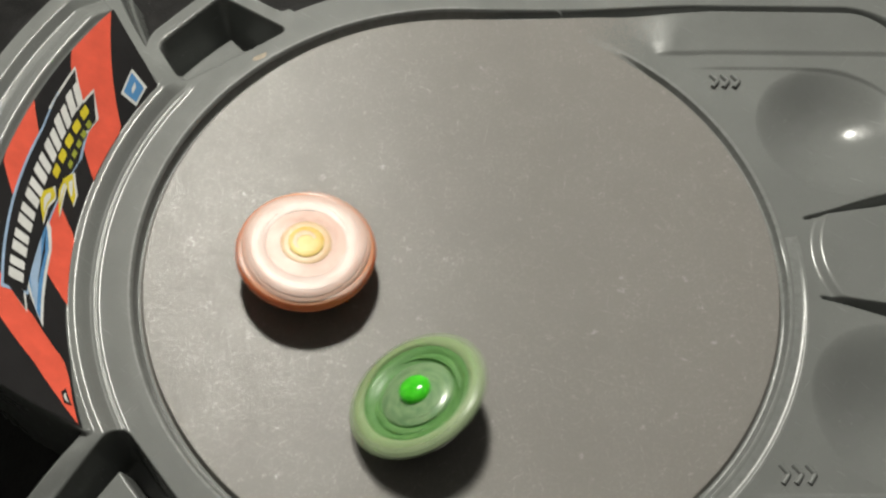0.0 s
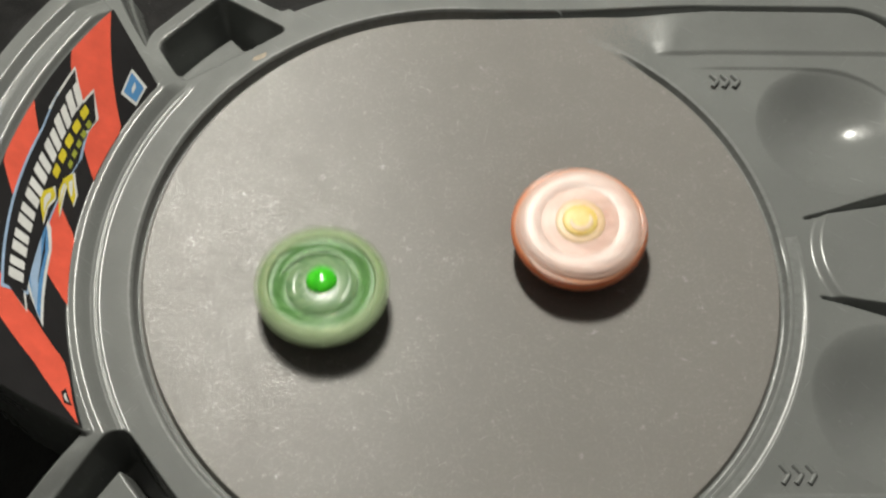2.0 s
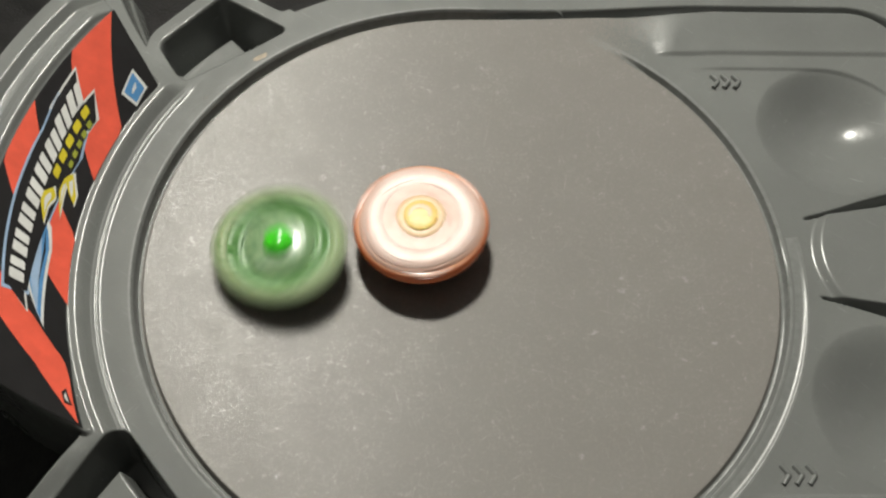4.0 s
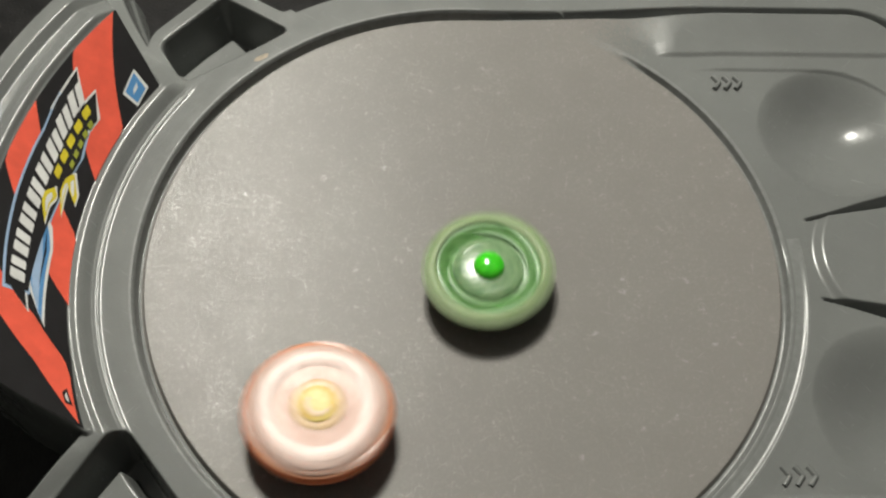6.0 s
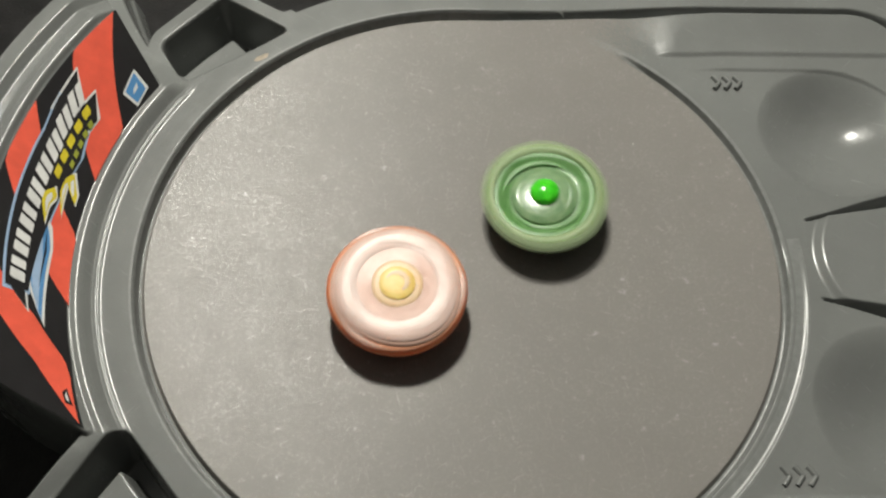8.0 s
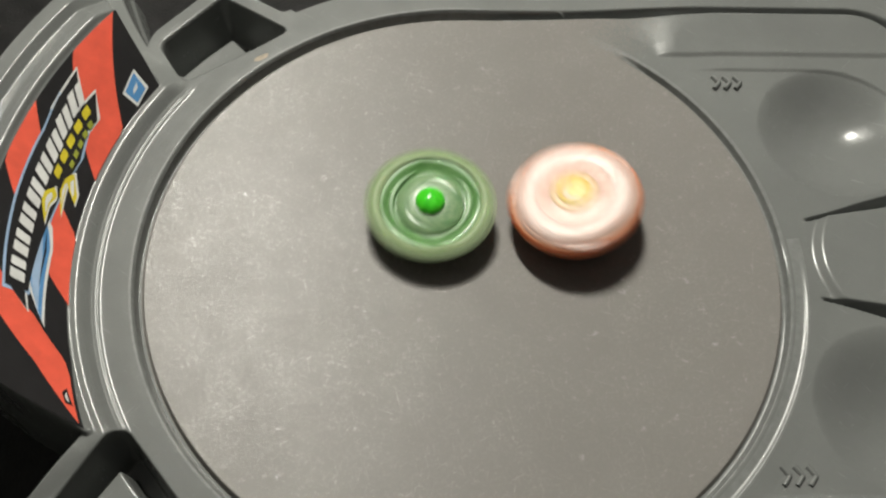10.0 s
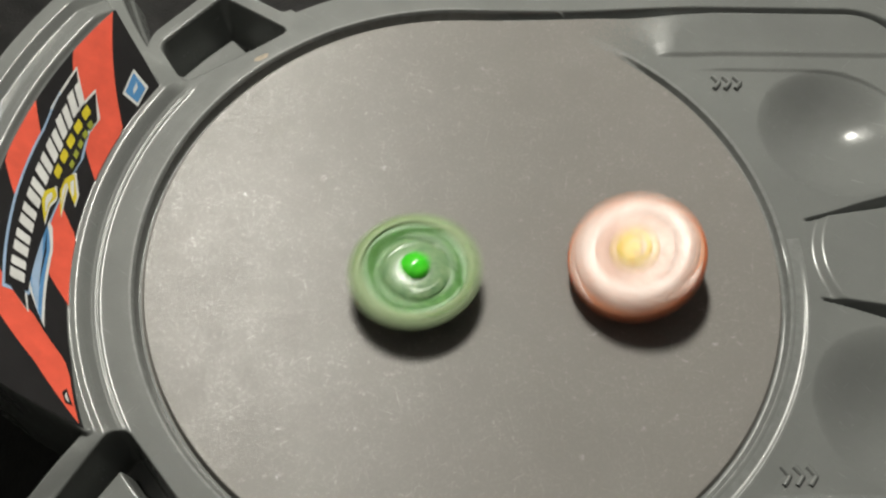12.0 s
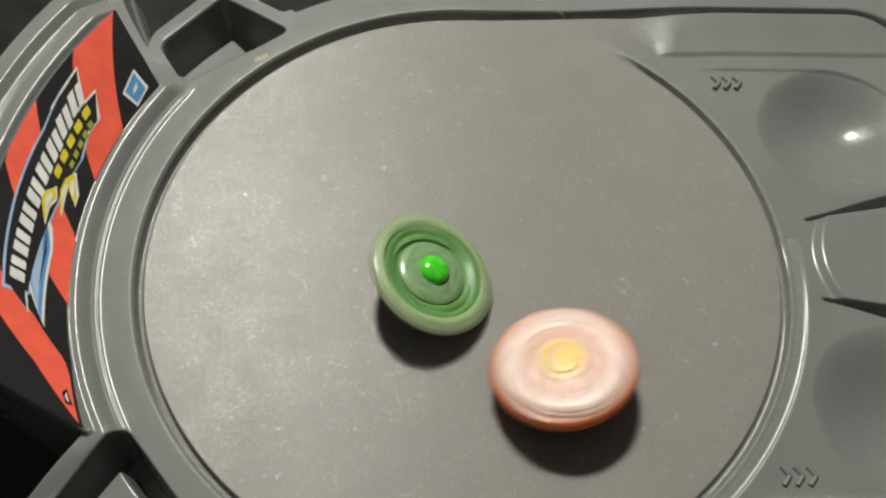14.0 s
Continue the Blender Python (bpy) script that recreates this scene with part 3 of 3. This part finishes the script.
def burst_top_orange_made():
    t = tagged(new("burst_top_orange"), "white and orange plastic spinning top with a yellow centre", "spinning top")
    pearl = glossy(ring_plastic("pearl_white_plastic", (0.76, 0.52, 0.45), (0.87, 0.66, 0.59), 0.4, 0.05, 260), 0.5, 0.42, 0.26, 0.36)
    rose = glossy(ring_plastic("rose_plastic", (0.70, 0.42, 0.33), (0.82, 0.54, 0.45), 0.4, 0.05, 260), 0.5, 0.42, 0.2, 0.36)
    peach = glossy(ring_plastic("peach_plastic", (0.90, 0.34, 0.19), (0.94, 0.44, 0.28), 0.4, 0.05, 260), 0.4, 0.45, 0.1, 0.3)
    orange = ring_plastic("orange_plastic", (0.90, 0.19, 0.06), (0.97, 0.27, 0.10), 0.4, 0.1, 420)
    yellow = glossy(ring_plastic("yellow_plastic", (0.92, 0.58, 0.13), (0.96, 0.70, 0.22), 0.5, 0.0, 300), 0.5, 0.45, 0.2, 0.36)
    amber = glossy(ring_plastic("amber_plastic", (0.86, 0.55, 0.30), (0.92, 0.64, 0.40), 0.5, 0.0, 300), 0.5, 0.45, 0.2, 0.36)
    clear = clear_plastic("clear_white_plastic", (0.85, 0.70, 0.64), 0.35)
    dark, _, _ = material("dark_plastic", (0.03, 0.02, 0.02), 0.5)
    d = 1.0
    part("layer_ring", lathe(lower([(15.0, 17.6), (15.0, 20.55), (15.8, 20.7), (18.0, 20.8), (20.4, 20.8), (21.8, 20.5), (22.7, 19.9), (22.9, 18.2)], d),
                             120, lambda a, r, z: 0.45 * math.sin(3 * a) if r > 18 else 0.0, lambda a, r, z: 0.12 * math.sin(3 * a + 0.12 * r) if z > 18 else 0.0), pearl, t, "pearly white ring")
    part("inner_ring", lathe(lower([(9.4, 17.6), (9.4, 20.7), (11.2, 20.6), (13.6, 20.5), (15.1, 20.5), (15.1, 17.6)], d),
                             120, None, lambda a, r, z: 0.12 * math.sin(3 * a + 1.0) if z > 18.2 else 0.0), rose, t, "rosy translucent inner ring")
    part("collar", lathe(lower([(6.6, 18.5), (6.6, 21.1), (8.0, 21.05), (9.2, 20.9), (9.6, 20.72), (9.6, 18.5)], d), 96), amber, t, "amber collar")
    part("skirt", lathe(lower([(12, 9.6), (20, 9.8), (23.2, 10.6), (25.3, 12.4), (26.4, 14.4), (26.5, 15.6), (26.1, 16.9), (25.5, 17.7), (12, 17.7)], d), 120), orange, t, "orange outer ring")
    part("upper_skirt", lathe(lower([(14, 17.7), (25.5, 17.7), (25.0, 18.1), (23.8, 18.5), (14, 18.5)], d), 120), peach, t, "peach translucent band")
    part("outer_ring", lathe(lower([(21.0, 18.0), (23.9, 18.0), (24.3, 18.5), (24.0, 19.0), (23.3, 19.4), (22.4, 19.7), (21.0, 19.8)], d),
                             120, lambda a, r, z: 0.5 * math.sin(3 * a) if r > 23.8 else 0.0), rose, t, "rosy white outer ring")
    for k in range(3):
        part("blade", crescent(math.tau * k / 3, 1.35, 16.4, 21.2, 19.7, 0.35), pearl, t, "raised pearly blade")
        part("wing_tip", crescent(math.tau * k / 3 + 0.9, 0.8, 23.2, 26.0, 17.3, 0.5), clear, t, "clear tip of a blade")
    part("centre_chip", lathe(lower([(6.7, 19.5), (6.7, 21.5), (6.0, 21.75), (4.0, 21.85), (1.8, 21.9), (0.3, 21.9)], d), 72), yellow, t, "yellow centre chip")
    part("chip_emblem", crescent(0.4, 3.6, 2.6, 5.2, 20.8, 0.3), amber, t, "raised amber emblem")
    part("metal_disc", lathe(lower([(5, 7.5), (19, 7.6), (20.5, 8.6), (20.5, 10.2), (19, 11.0), (5, 11.0)], d), 96, lambda a, r, z: 0.6 * math.cos(6 * a) if r > 15 else 0), METAL, t, "grey metal disc")
    part("driver", lathe([(0.2, 0.0), (2.2, 0.15), (3.4, 1.0), (3.6, 2.2), (7.0, 3.8), (9.5, 5.0), (9.8, 7.0), (5, 7.4)], 64), dark, t, "dark driver with a flat tip")
    return t


def burst_top_green_made():
    t = tagged(new("burst_top_green"), "translucent green spinning top with a bright green centre", "spinning top")
    pale = glossy(ring_plastic("pale_green_plastic", (0.22, 0.33, 0.15), (0.34, 0.42, 0.23), 0.3), 0.4, 0.5, 0.0, 0.2)
    green = ring_plastic("green_plastic", (0.08, 0.22, 0.055), (0.16, 0.33, 0.11), 0.42, 0.08)
    grey = glossy(ring_plastic("grey_green_plastic", (0.15, 0.28, 0.13), (0.27, 0.40, 0.21), 0.3, 0.15), 0.5, 0.3, 0.3, 0.15)
    bright = ring_plastic("bright_green_plastic", (0.05, 0.58, 0.02), (0.09, 0.74, 0.03), 0.15)
    dark, _, _ = material("black_plastic", (0.015, 0.018, 0.015), 0.5)
    d = 3.0
    part("layer_ring", lathe(lower([(19.4, 14.8), (19.9, 16.9), (20.9, 17.7), (22.8, 17.6), (24.4, 16.2), (24.2, 13.6), (22, 10.7), (19.4, 10.7)], d),
                             120, lambda a, r, z: 0.5 * math.sin(2 * a) if r > 20 else 0.0, lambda a, r, z: 0.3 * math.sin(2 * a + 0.7) if z > 16 else 0.0), pale, t, "pale translucent green rim")
    part("layer_dish", lathe(lower([(4.5, 10.7), (19.6, 10.8), (20.0, 16.7), (19.0, 16.9), (17.4, 16.2), (15.8, 15.2), (13.8, 14.8), (4.5, 14.4)], d), 96, None,
                             lambda a, r, z: 0.35 * math.sin(4 * a) if 14 < r < 17.6 and z > 12 else 0.0), green, t, "green dished layer")
    part("inner_ring", lathe(lower([(4.8, 13.7), (4.8, 17.5), (6.2, 17.45), (8.2, 17.2), (10.4, 16.8), (12.4, 16.3), (13.4, 15.6), (13.8, 13.7)], d), 96, None,
                             lambda a, r, z: 0.22 * math.sin(3 * a) if 7 < r < 13 and z > 15 else 0.0), grey, t, "grey-green inner cone")
    for k in range(2):
        part("blade", crescent(math.pi * k, 1.9, 14.2, 17.2, 12.6, 0.9), green, t, "raised green blade")
        part("thin_ridge", crescent(math.pi * k + 1.2, 1.5, 9.4, 11.6, 13.5, 0.5), grey, t, "thin grey-green ridge")
    clear = clear_plastic("clear_green_plastic", (0.50, 0.62, 0.38), 0.4)
    part("clear_rim", lathe(lower([(23, 17.5), (24.8, 17.1), (26, 16.0), (25.8, 14.6), (24.4, 13)], d), 120, lambda a, r, z: 0.6 * math.sin(2 * a) if r > 23.5 else 0.0), clear, t, "clear pale green outer rim")
    part("centre_chip", lathe(lower([(5.9, 14.2), (5.9, 18.0), (5.5, 19.2), (4.3, 20.2), (2.2, 20.9), (0.2, 21.1)], d), 64), bright, t, "bright green dome")
    part("metal_disc", lathe([(5, 3.4), (18, 3.6), (19.5, 4.6), (19.5, 6.2), (18, 7.6), (5, 7.6)], 96, lambda a, r, z: 0.6 * math.cos(5 * a) if r > 15 else 0), METAL, t, "grey metal disc")
    part("driver", lathe([(0.2, 0.0), (1.8, 0.2), (2.6, 0.7), (3.0, 1.2), (7.0, 2.0), (9.3, 2.6), (9.5, 3.4), (5, 3.6)], 64), dark, t, "black driver with a round tip")
    return t


burst_top_orange = burst_top_orange_made()
burst_top_green = burst_top_green_made()


def motions():
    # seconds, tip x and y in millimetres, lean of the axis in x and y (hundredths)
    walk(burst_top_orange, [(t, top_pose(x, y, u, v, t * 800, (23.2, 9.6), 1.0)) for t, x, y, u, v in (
        (0.0, -60.6, -3.9, 9, 6), (0.1, -55.4, -0.3, 9, 0), (0.2, -48.3, 4.8, 7, -2), (0.3, -43.1, 11.9, 6, -2), (0.4, -38.6, 23.5, 4, -5),
        (0.5, -36.4, 35.2, -1, -8), (0.6, -38.6, 43.4, 4, -6), (0.7, -40.8, 44.2, 5, -6), (0.8, -39.7, 39.6, 3, -7), (0.9, -33.0, 35.2, 0, -8),
        (1.0, -18.9, 35.2, -4, -10), (1.1, -5.8, 36.8, 1, -9), (1.2, 8.8, 41.0, 0, -10), (1.3, 18.9, 43.7, -2, -11), (1.4, 27.7, 45.1, -5, -11),
        (1.5, 34.4, 42.3, -9, -8), (1.6, 37.8, 38.2, -6, -8), (1.7, 40.1, 31.8, -5, -9), (1.8, 42.4, 23.8, -6, -9), (1.9, 44.7, 17.3, -6, -8),
        (2.0, 46.3, 8.9, -7, -4), (2.1, 47.4, 2.5, -9, -6), (2.2, 47.1, -3.5, -10, -7), (2.3, 86.4, -9.9, -12, -7), (2.4, 115.0, -9.3, -15, -7),
        (2.5, 116.6, -4.2, -14, -6), (2.6, 109.1, 1.9, -14, -6), (2.7, 95.5, 3.8, -14, -3), (2.8, 79.0, 2.7, -12, 0), (2.9, 70.3, 11.7, -8, -1),
        (3.0, 80.4, 51.6, -4, -3), (3.1, 65.4, 69.2, -5, -2), (3.2, 34.2, 65.9, -5, -2), (3.3, 13.8, 57.0, -4, -2), (3.4, -6.2, 46.4, -4, -2),
        (3.5, -19.5, 31.7, -6, -5), (3.6, -22.8, 16.8, -9, -6), (3.7, -18.7, 7.5, -11, -5), (3.8, -13.4, 5.7, -9, -1), (3.9, -12.2, 8.3, -6, 2),
        (4.0, -15.6, 10.5, -3, 1), (4.1, -21.5, 9.5, -4, -4), (4.2, -26.9, 4.4, -9, -8), (4.3, -29.9, -3.1, -14, -8), (4.4, -29.6, -11.3, -15, -6),
        (4.5, -26.4, -18.2, -13, -2), (4.6, -20.9, -23.6, -8, 0), (4.7, -13.7, -27.2, -6, -1), (4.8, -5.3, -28.5, -8, -5), (4.9, 3.6, -27.1, -11, -7),
        (5.0, 12.3, -22.5, -14, -7), (5.1, 20.2, -14.9, -14, -6), (5.2, 27.0, -5.0, -13, -5), (5.3, 33.2, 5.9, -13, -6), (5.4, 19.5, 3.1, -5, -5),
        (5.5, -30.3, -0.3, 0, 5), (5.6, -65.7, -14.3, 4, 4), (5.7, -80.2, -43.5, 4, 5), (5.8, -75.4, -61.8, 5, 5), (5.9, -64.4, -67.6, 5, 3),
        (6.0, -51.8, -68.6, 5, 6), (6.1, -38.6, -61.6, 3, -1), (6.2, -26.2, -53.2, 2, -3), (6.3, -37.7, -52.2, 2, -2), (6.4, -39.9, -47.9, 3, -1),
        (6.5, -33.8, -42.4, 4, 7), (6.6, -26.1, -31.2, 1, 1), (6.7, -20.5, -21.5, 1, -1), (6.8, -46.4, -49.3, 2, -1), (6.9, -52.6, -57.8, 3, 1),
        (7.0, -46.0, -59.4, 3, 5), (7.1, -37.7, -54.8, 2, -3), (7.2, -28.0, -49.5, 1, -6), (7.3, -18.3, -42.6, 0, -6), (7.4, -22.7, -36.9, 0, -2),
        (7.5, -39.5, -31.5, 0, 1), (7.6, -35.7, -23.6, -1, 2), (7.7, -28.1, -15.9, 4, -6), (7.8, -18.3, -11.0, 3, -8), (7.9, -11.1, -8.0, 2, -7),
        (8.0, -25.5, -17.8, 2, -5), (8.1, -23.0, -18.7, 1, -5), (8.2, -15.9, -18.7, 0, -6), (8.3, -17.2, -19.0, 0, -5), (8.4, -18.9, -19.4, -2, -6),
        (8.5, -21.3, -19.4, -5, -6), (8.6, -24.5, -18.8, -7, -4), (8.7, -28.2, -17.3, -7, 0), (8.8, -32.1, -14.4, -4, 3), (8.9, -35.8, -9.9, -2, 2),
        (9.0, -38.7, -3.6, -4, -2), (9.1, -40.0, 4.4, -10, -6), (9.2, -39.0, 13.9, -15, -5), (9.3, -35.2, 23.7, -16, -1), (9.4, -27.8, 33.0, -15, 5),
        (9.5, -17.4, 40.4, -11, 7), (9.6, -4.5, 44.8, -10, 6), (9.7, 9.7, 45.2, -12, 2), (9.8, 23.7, 41.2, -16, 0), (9.9, 35.8, 33.0, -18, 1),
        (10.0, 46.7, 21.5, -18, 4), (10.1, 54.9, 7.2, -18, 6), (10.2, 60.7, -9.2, -18, 7), (10.3, 64.9, -26.7, -18, 6), (10.4, 55.7, -44.0, -18, 11),
        (10.5, 41.6, -54.0, -15, 16), (10.6, 23.5, -55.7, -10, 15), (10.7, 2.6, -52.9, -4, 14), (10.8, -19.9, -43.0, 3, 10), (10.9, -39.5, -29.1, 15, 8),
        (11.0, -52.1, -11.5, 24, 10), (11.1, -56.9, 6.9, 20, -4), (11.2, -53.7, 24.3, 19, -11), (11.3, -42.6, 37.0, 17, -15), (11.4, -26.6, 45.8, 12, -17),
        (11.5, -5.4, 51.0, 6, -18), (11.6, 18.5, 51.5, 0, -21), (11.7, 41.0, 44.8, -9, -20), (11.8, 56.8, 31.9, -17, -17), (11.9, 67.3, 15.6, -23, -12),
        (12.0, 70.0, -3.7, -30, 0), (12.1, 63.2, -21.6, -27, 8), (12.2, 48.1, -37.0, -20, 17), (12.3, 28.0, -47.2, -12, 21), (12.4, 4.6, -50.7, -4, 22),
        (12.5, -14.8, -47.7, -1, 27), (12.6, -32.4, -37.5, 3, 13), (12.7, -43.5, -19.6, 6, 1), (12.8, -46.8, -1.0, 10, -6), (12.9, -44.6, 15.3, 12, -8),
        (13.0, -33.2, 32.7, 0, -10), (13.1, -20.3, 44.2, 8, -16), (13.2, -1.6, 50.4, 3, -18), (13.3, 19.7, 50.1, -8, -17), (13.4, 38.4, 42.5, -16, -19),
        (13.5, 56.4, 28.6, -24, -16), (13.6, 65.4, 8.1, -23, -8), (13.7, 67.2, -10.7, -25, 3), (13.8, 58.6, -28.3, -25, 11), (13.9, 50.1, -45.4, -20, 17),
        (14.0, 37.3, -53.2, -16, 24),
    )])
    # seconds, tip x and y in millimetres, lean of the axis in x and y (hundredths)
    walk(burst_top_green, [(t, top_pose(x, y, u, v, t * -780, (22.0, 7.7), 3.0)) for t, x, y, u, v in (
        (0.0, -12.0, -63.4, -38, 25), (0.1, -7.9, -61.3, -25, 18), (0.2, 1.0, -53.0, -19, 11), (0.3, 8.9, -42.5, -18, 9), (0.4, 13.8, -33.8, -19, 19),
        (0.5, 13.8, -26.9, -25, 39), (0.6, 3.5, -19.9, -16, 17), (0.7, -11.7, -19.2, -9, 9), (0.8, -29.8, -21.3, -6, 6), (0.9, -46.0, -31.3, -9, 13),
        (1.0, -57.0, -42.1, -14, 35), (1.1, -60.0, -46.0, -7, 14), (1.2, -55.0, -50.9, -2, 7), (1.3, -44.3, -54.0, 0, 7), (1.4, -31.9, -53.2, -2, 8),
        (1.5, -23.2, -49.6, -6, 10), (1.6, -23.4, -38.9, -0, 5), (1.7, -29.1, -24.6, 2, 4), (1.8, -39.6, -13.8, 2, 2), (1.9, -50.0, -8.4, 2, 3),
        (2.0, -52.8, -18.5, 1, 9), (2.1, -37.9, -26.2, -1, 3), (2.2, -12.8, -21.0, -1, 0), (2.3, -31.0, 1.0, 2, -0), (2.4, -68.4, 24.0, 3, 0),
        (2.5, -94.5, 26.0, 1, 4), (2.6, -102.2, 2.5, 4, 5), (2.7, -72.9, -37.5, 2, 4), (2.8, -10.1, -52.1, -2, 2), (2.9, 43.8, -50.9, -4, 2),
        (3.0, 57.2, -59.1, -1, 3), (3.1, 67.2, -39.4, -7, -0), (3.2, 66.6, 0.1, -8, -2), (3.3, 56.9, 17.7, -8, -2), (3.4, 47.2, 34.6, -8, -3),
        (3.5, 31.5, 51.3, -9, -6), (3.6, 7.4, 62.7, -12, -7), (3.7, -21.6, 62.4, -14, -6), (3.8, -47.7, 48.7, -12, -3), (3.9, -64.3, 25.5, -8, -0),
        (4.0, -69.2, -0.7, -5, -2), (4.1, -64.0, -24.8, -6, -7), (4.2, -51.5, -44.0, -11, -12), (4.3, -34.6, -57.1, -16, -13), (4.4, -15.6, -64.3, -18, -10),
        (4.5, 4.0, -67.2, -15, -5), (4.6, 23.3, -65.6, -10, -3), (4.7, 41.6, -60.1, -8, -6), (4.8, 58.7, -51.6, -10, -10), (4.9, 74.9, -41.3, -13, -13),
        (5.0, 91.0, -30.0, -16, -13), (5.1, 107.5, -18.3, -16, -12), (5.2, 124.5, -6.6, -15, -11), (5.3, 141.9, 5.2, -14, -12), (5.4, 78.0, 4.1, -7, -4),
        (5.5, 54.9, 10.2, -0, 3), (5.6, 39.8, 19.6, -6, -1), (5.7, 27.2, 22.4, -6, -2), (5.8, 15.9, 14.5, -4, -1), (5.9, 9.8, 2.7, -2, 0),
        (6.0, 9.1, -9.3, 2, 2), (6.1, 12.6, -15.4, -2, 1), (6.2, 16.1, -18.4, -5, 1), (6.3, 35.3, -9.1, -5, 2), (6.4, 47.6, 8.9, -5, 2),
        (6.5, 42.8, 26.8, -8, -0), (6.6, 25.8, 33.4, -7, -1), (6.7, 6.1, 28.0, -5, -2), (6.8, 18.8, 47.7, -3, -4), (6.9, 22.0, 58.4, -4, -4),
        (7.0, 16.1, 51.0, -3, 1), (7.1, 14.7, 38.3, -6, -1), (7.2, 16.8, 20.6, -5, -0), (7.3, 25.3, 0.3, -4, 0), (7.4, 51.2, -10.5, -5, -0),
        (7.5, 95.0, -1.8, -1, 1), (7.6, 119.8, 21.9, -10, -4), (7.7, 89.3, 41.4, -6, -5), (7.8, 57.3, 46.0, -3, -3), (7.9, 28.4, 30.2, -3, -1),
        (8.0, 32.9, 23.9, -6, -0), (8.1, 35.4, 19.2, -4, -3), (8.2, 34.8, 11.5, -3, -4), (8.3, 34.5, 6.4, -2, -4), (8.4, 33.9, 1.3, -3, -6),
        (8.5, 32.7, -3.6, -5, -7), (8.6, 30.6, -8.3, -6, -5), (8.7, 27.6, -12.7, -4, -2), (8.8, 23.7, -16.5, -0, 0), (8.9, 19.1, -19.5, 3, -1),
        (9.0, 13.8, -21.7, 2, -6), (9.1, 8.3, -22.7, -3, -10), (9.2, 2.6, -22.5, -7, -11), (9.3, -2.8, -21.0, -8, -7), (9.4, -7.8, -18.2, -4, -2),
        (9.5, -12.0, -14.2, 1, -0), (9.6, -15.2, -9.0, 4, -3), (9.7, -17.0, -2.7, 2, -7), (9.8, -17.1, 4.5, -2, -10), (9.9, -15.3, 12.5, -4, -9),
        (10.0, -12.5, 20.6, -3, -7), (10.1, -8.6, 29.4, -1, -6), (10.2, -3.4, 38.9, -0, -6), (10.3, 2.4, 48.8, -1, -7), (10.4, 24.5, 57.3, -2, -8),
        (10.5, 42.3, 58.3, -8, -5), (10.6, 53.1, 56.2, -7, -5), (10.7, 54.9, 44.6, -6, -4), (10.8, 52.8, 24.3, -6, -3), (10.9, 52.0, 1.2, -8, 1),
        (11.0, 50.5, -21.2, -8, 10), (11.1, 50.7, -33.0, -10, 5), (11.2, 44.5, -37.9, -8, 6), (11.3, 36.1, -37.1, -5, 6), (11.4, 20.0, -31.8, -4, 5),
        (11.5, 2.6, -29.2, -3, 9), (11.6, -12.9, -25.4, -3, 3), (11.7, -23.8, -24.1, -2, 4), (11.8, -26.6, -22.7, -1, 3), (11.9, -26.1, -16.6, -1, 1),
        (12.0, -18.6, -10.2, 1, 5), (12.1, -10.8, 3.4, -0, -1), (12.2, -3.6, 16.1, -4, -2), (12.3, -2.8, 26.5, -4, -3), (12.4, -1.6, 32.9, -3, -3),
        (12.5, 0.8, 31.3, -5, -0), (12.6, 3.3, 28.9, -4, -3), (12.7, 7.8, 23.5, -3, -4), (12.8, 11.8, 15.4, -4, -2), (12.9, 16.4, 7.2, -5, 1),
        (13.0, 19.2, -2.5, -6, 1), (13.1, 21.1, -7.6, -5, 3), (13.2, 22.4, -8.2, -5, 2), (13.3, 21.4, -9.5, -3, 2), (13.4, 21.0, -10.6, -5, 3),
        (13.5, 10.4, -15.4, -8, 5), (13.6, -0.0, -23.9, -4, 4), (13.7, -4.5, -31.1, -0, 4), (13.8, -5.1, -31.8, 8, 5), (13.9, -14.5, -17.9, 27, 6),
        (14.0, -17.1, -11.1, 40, 6),
    )])


motions()
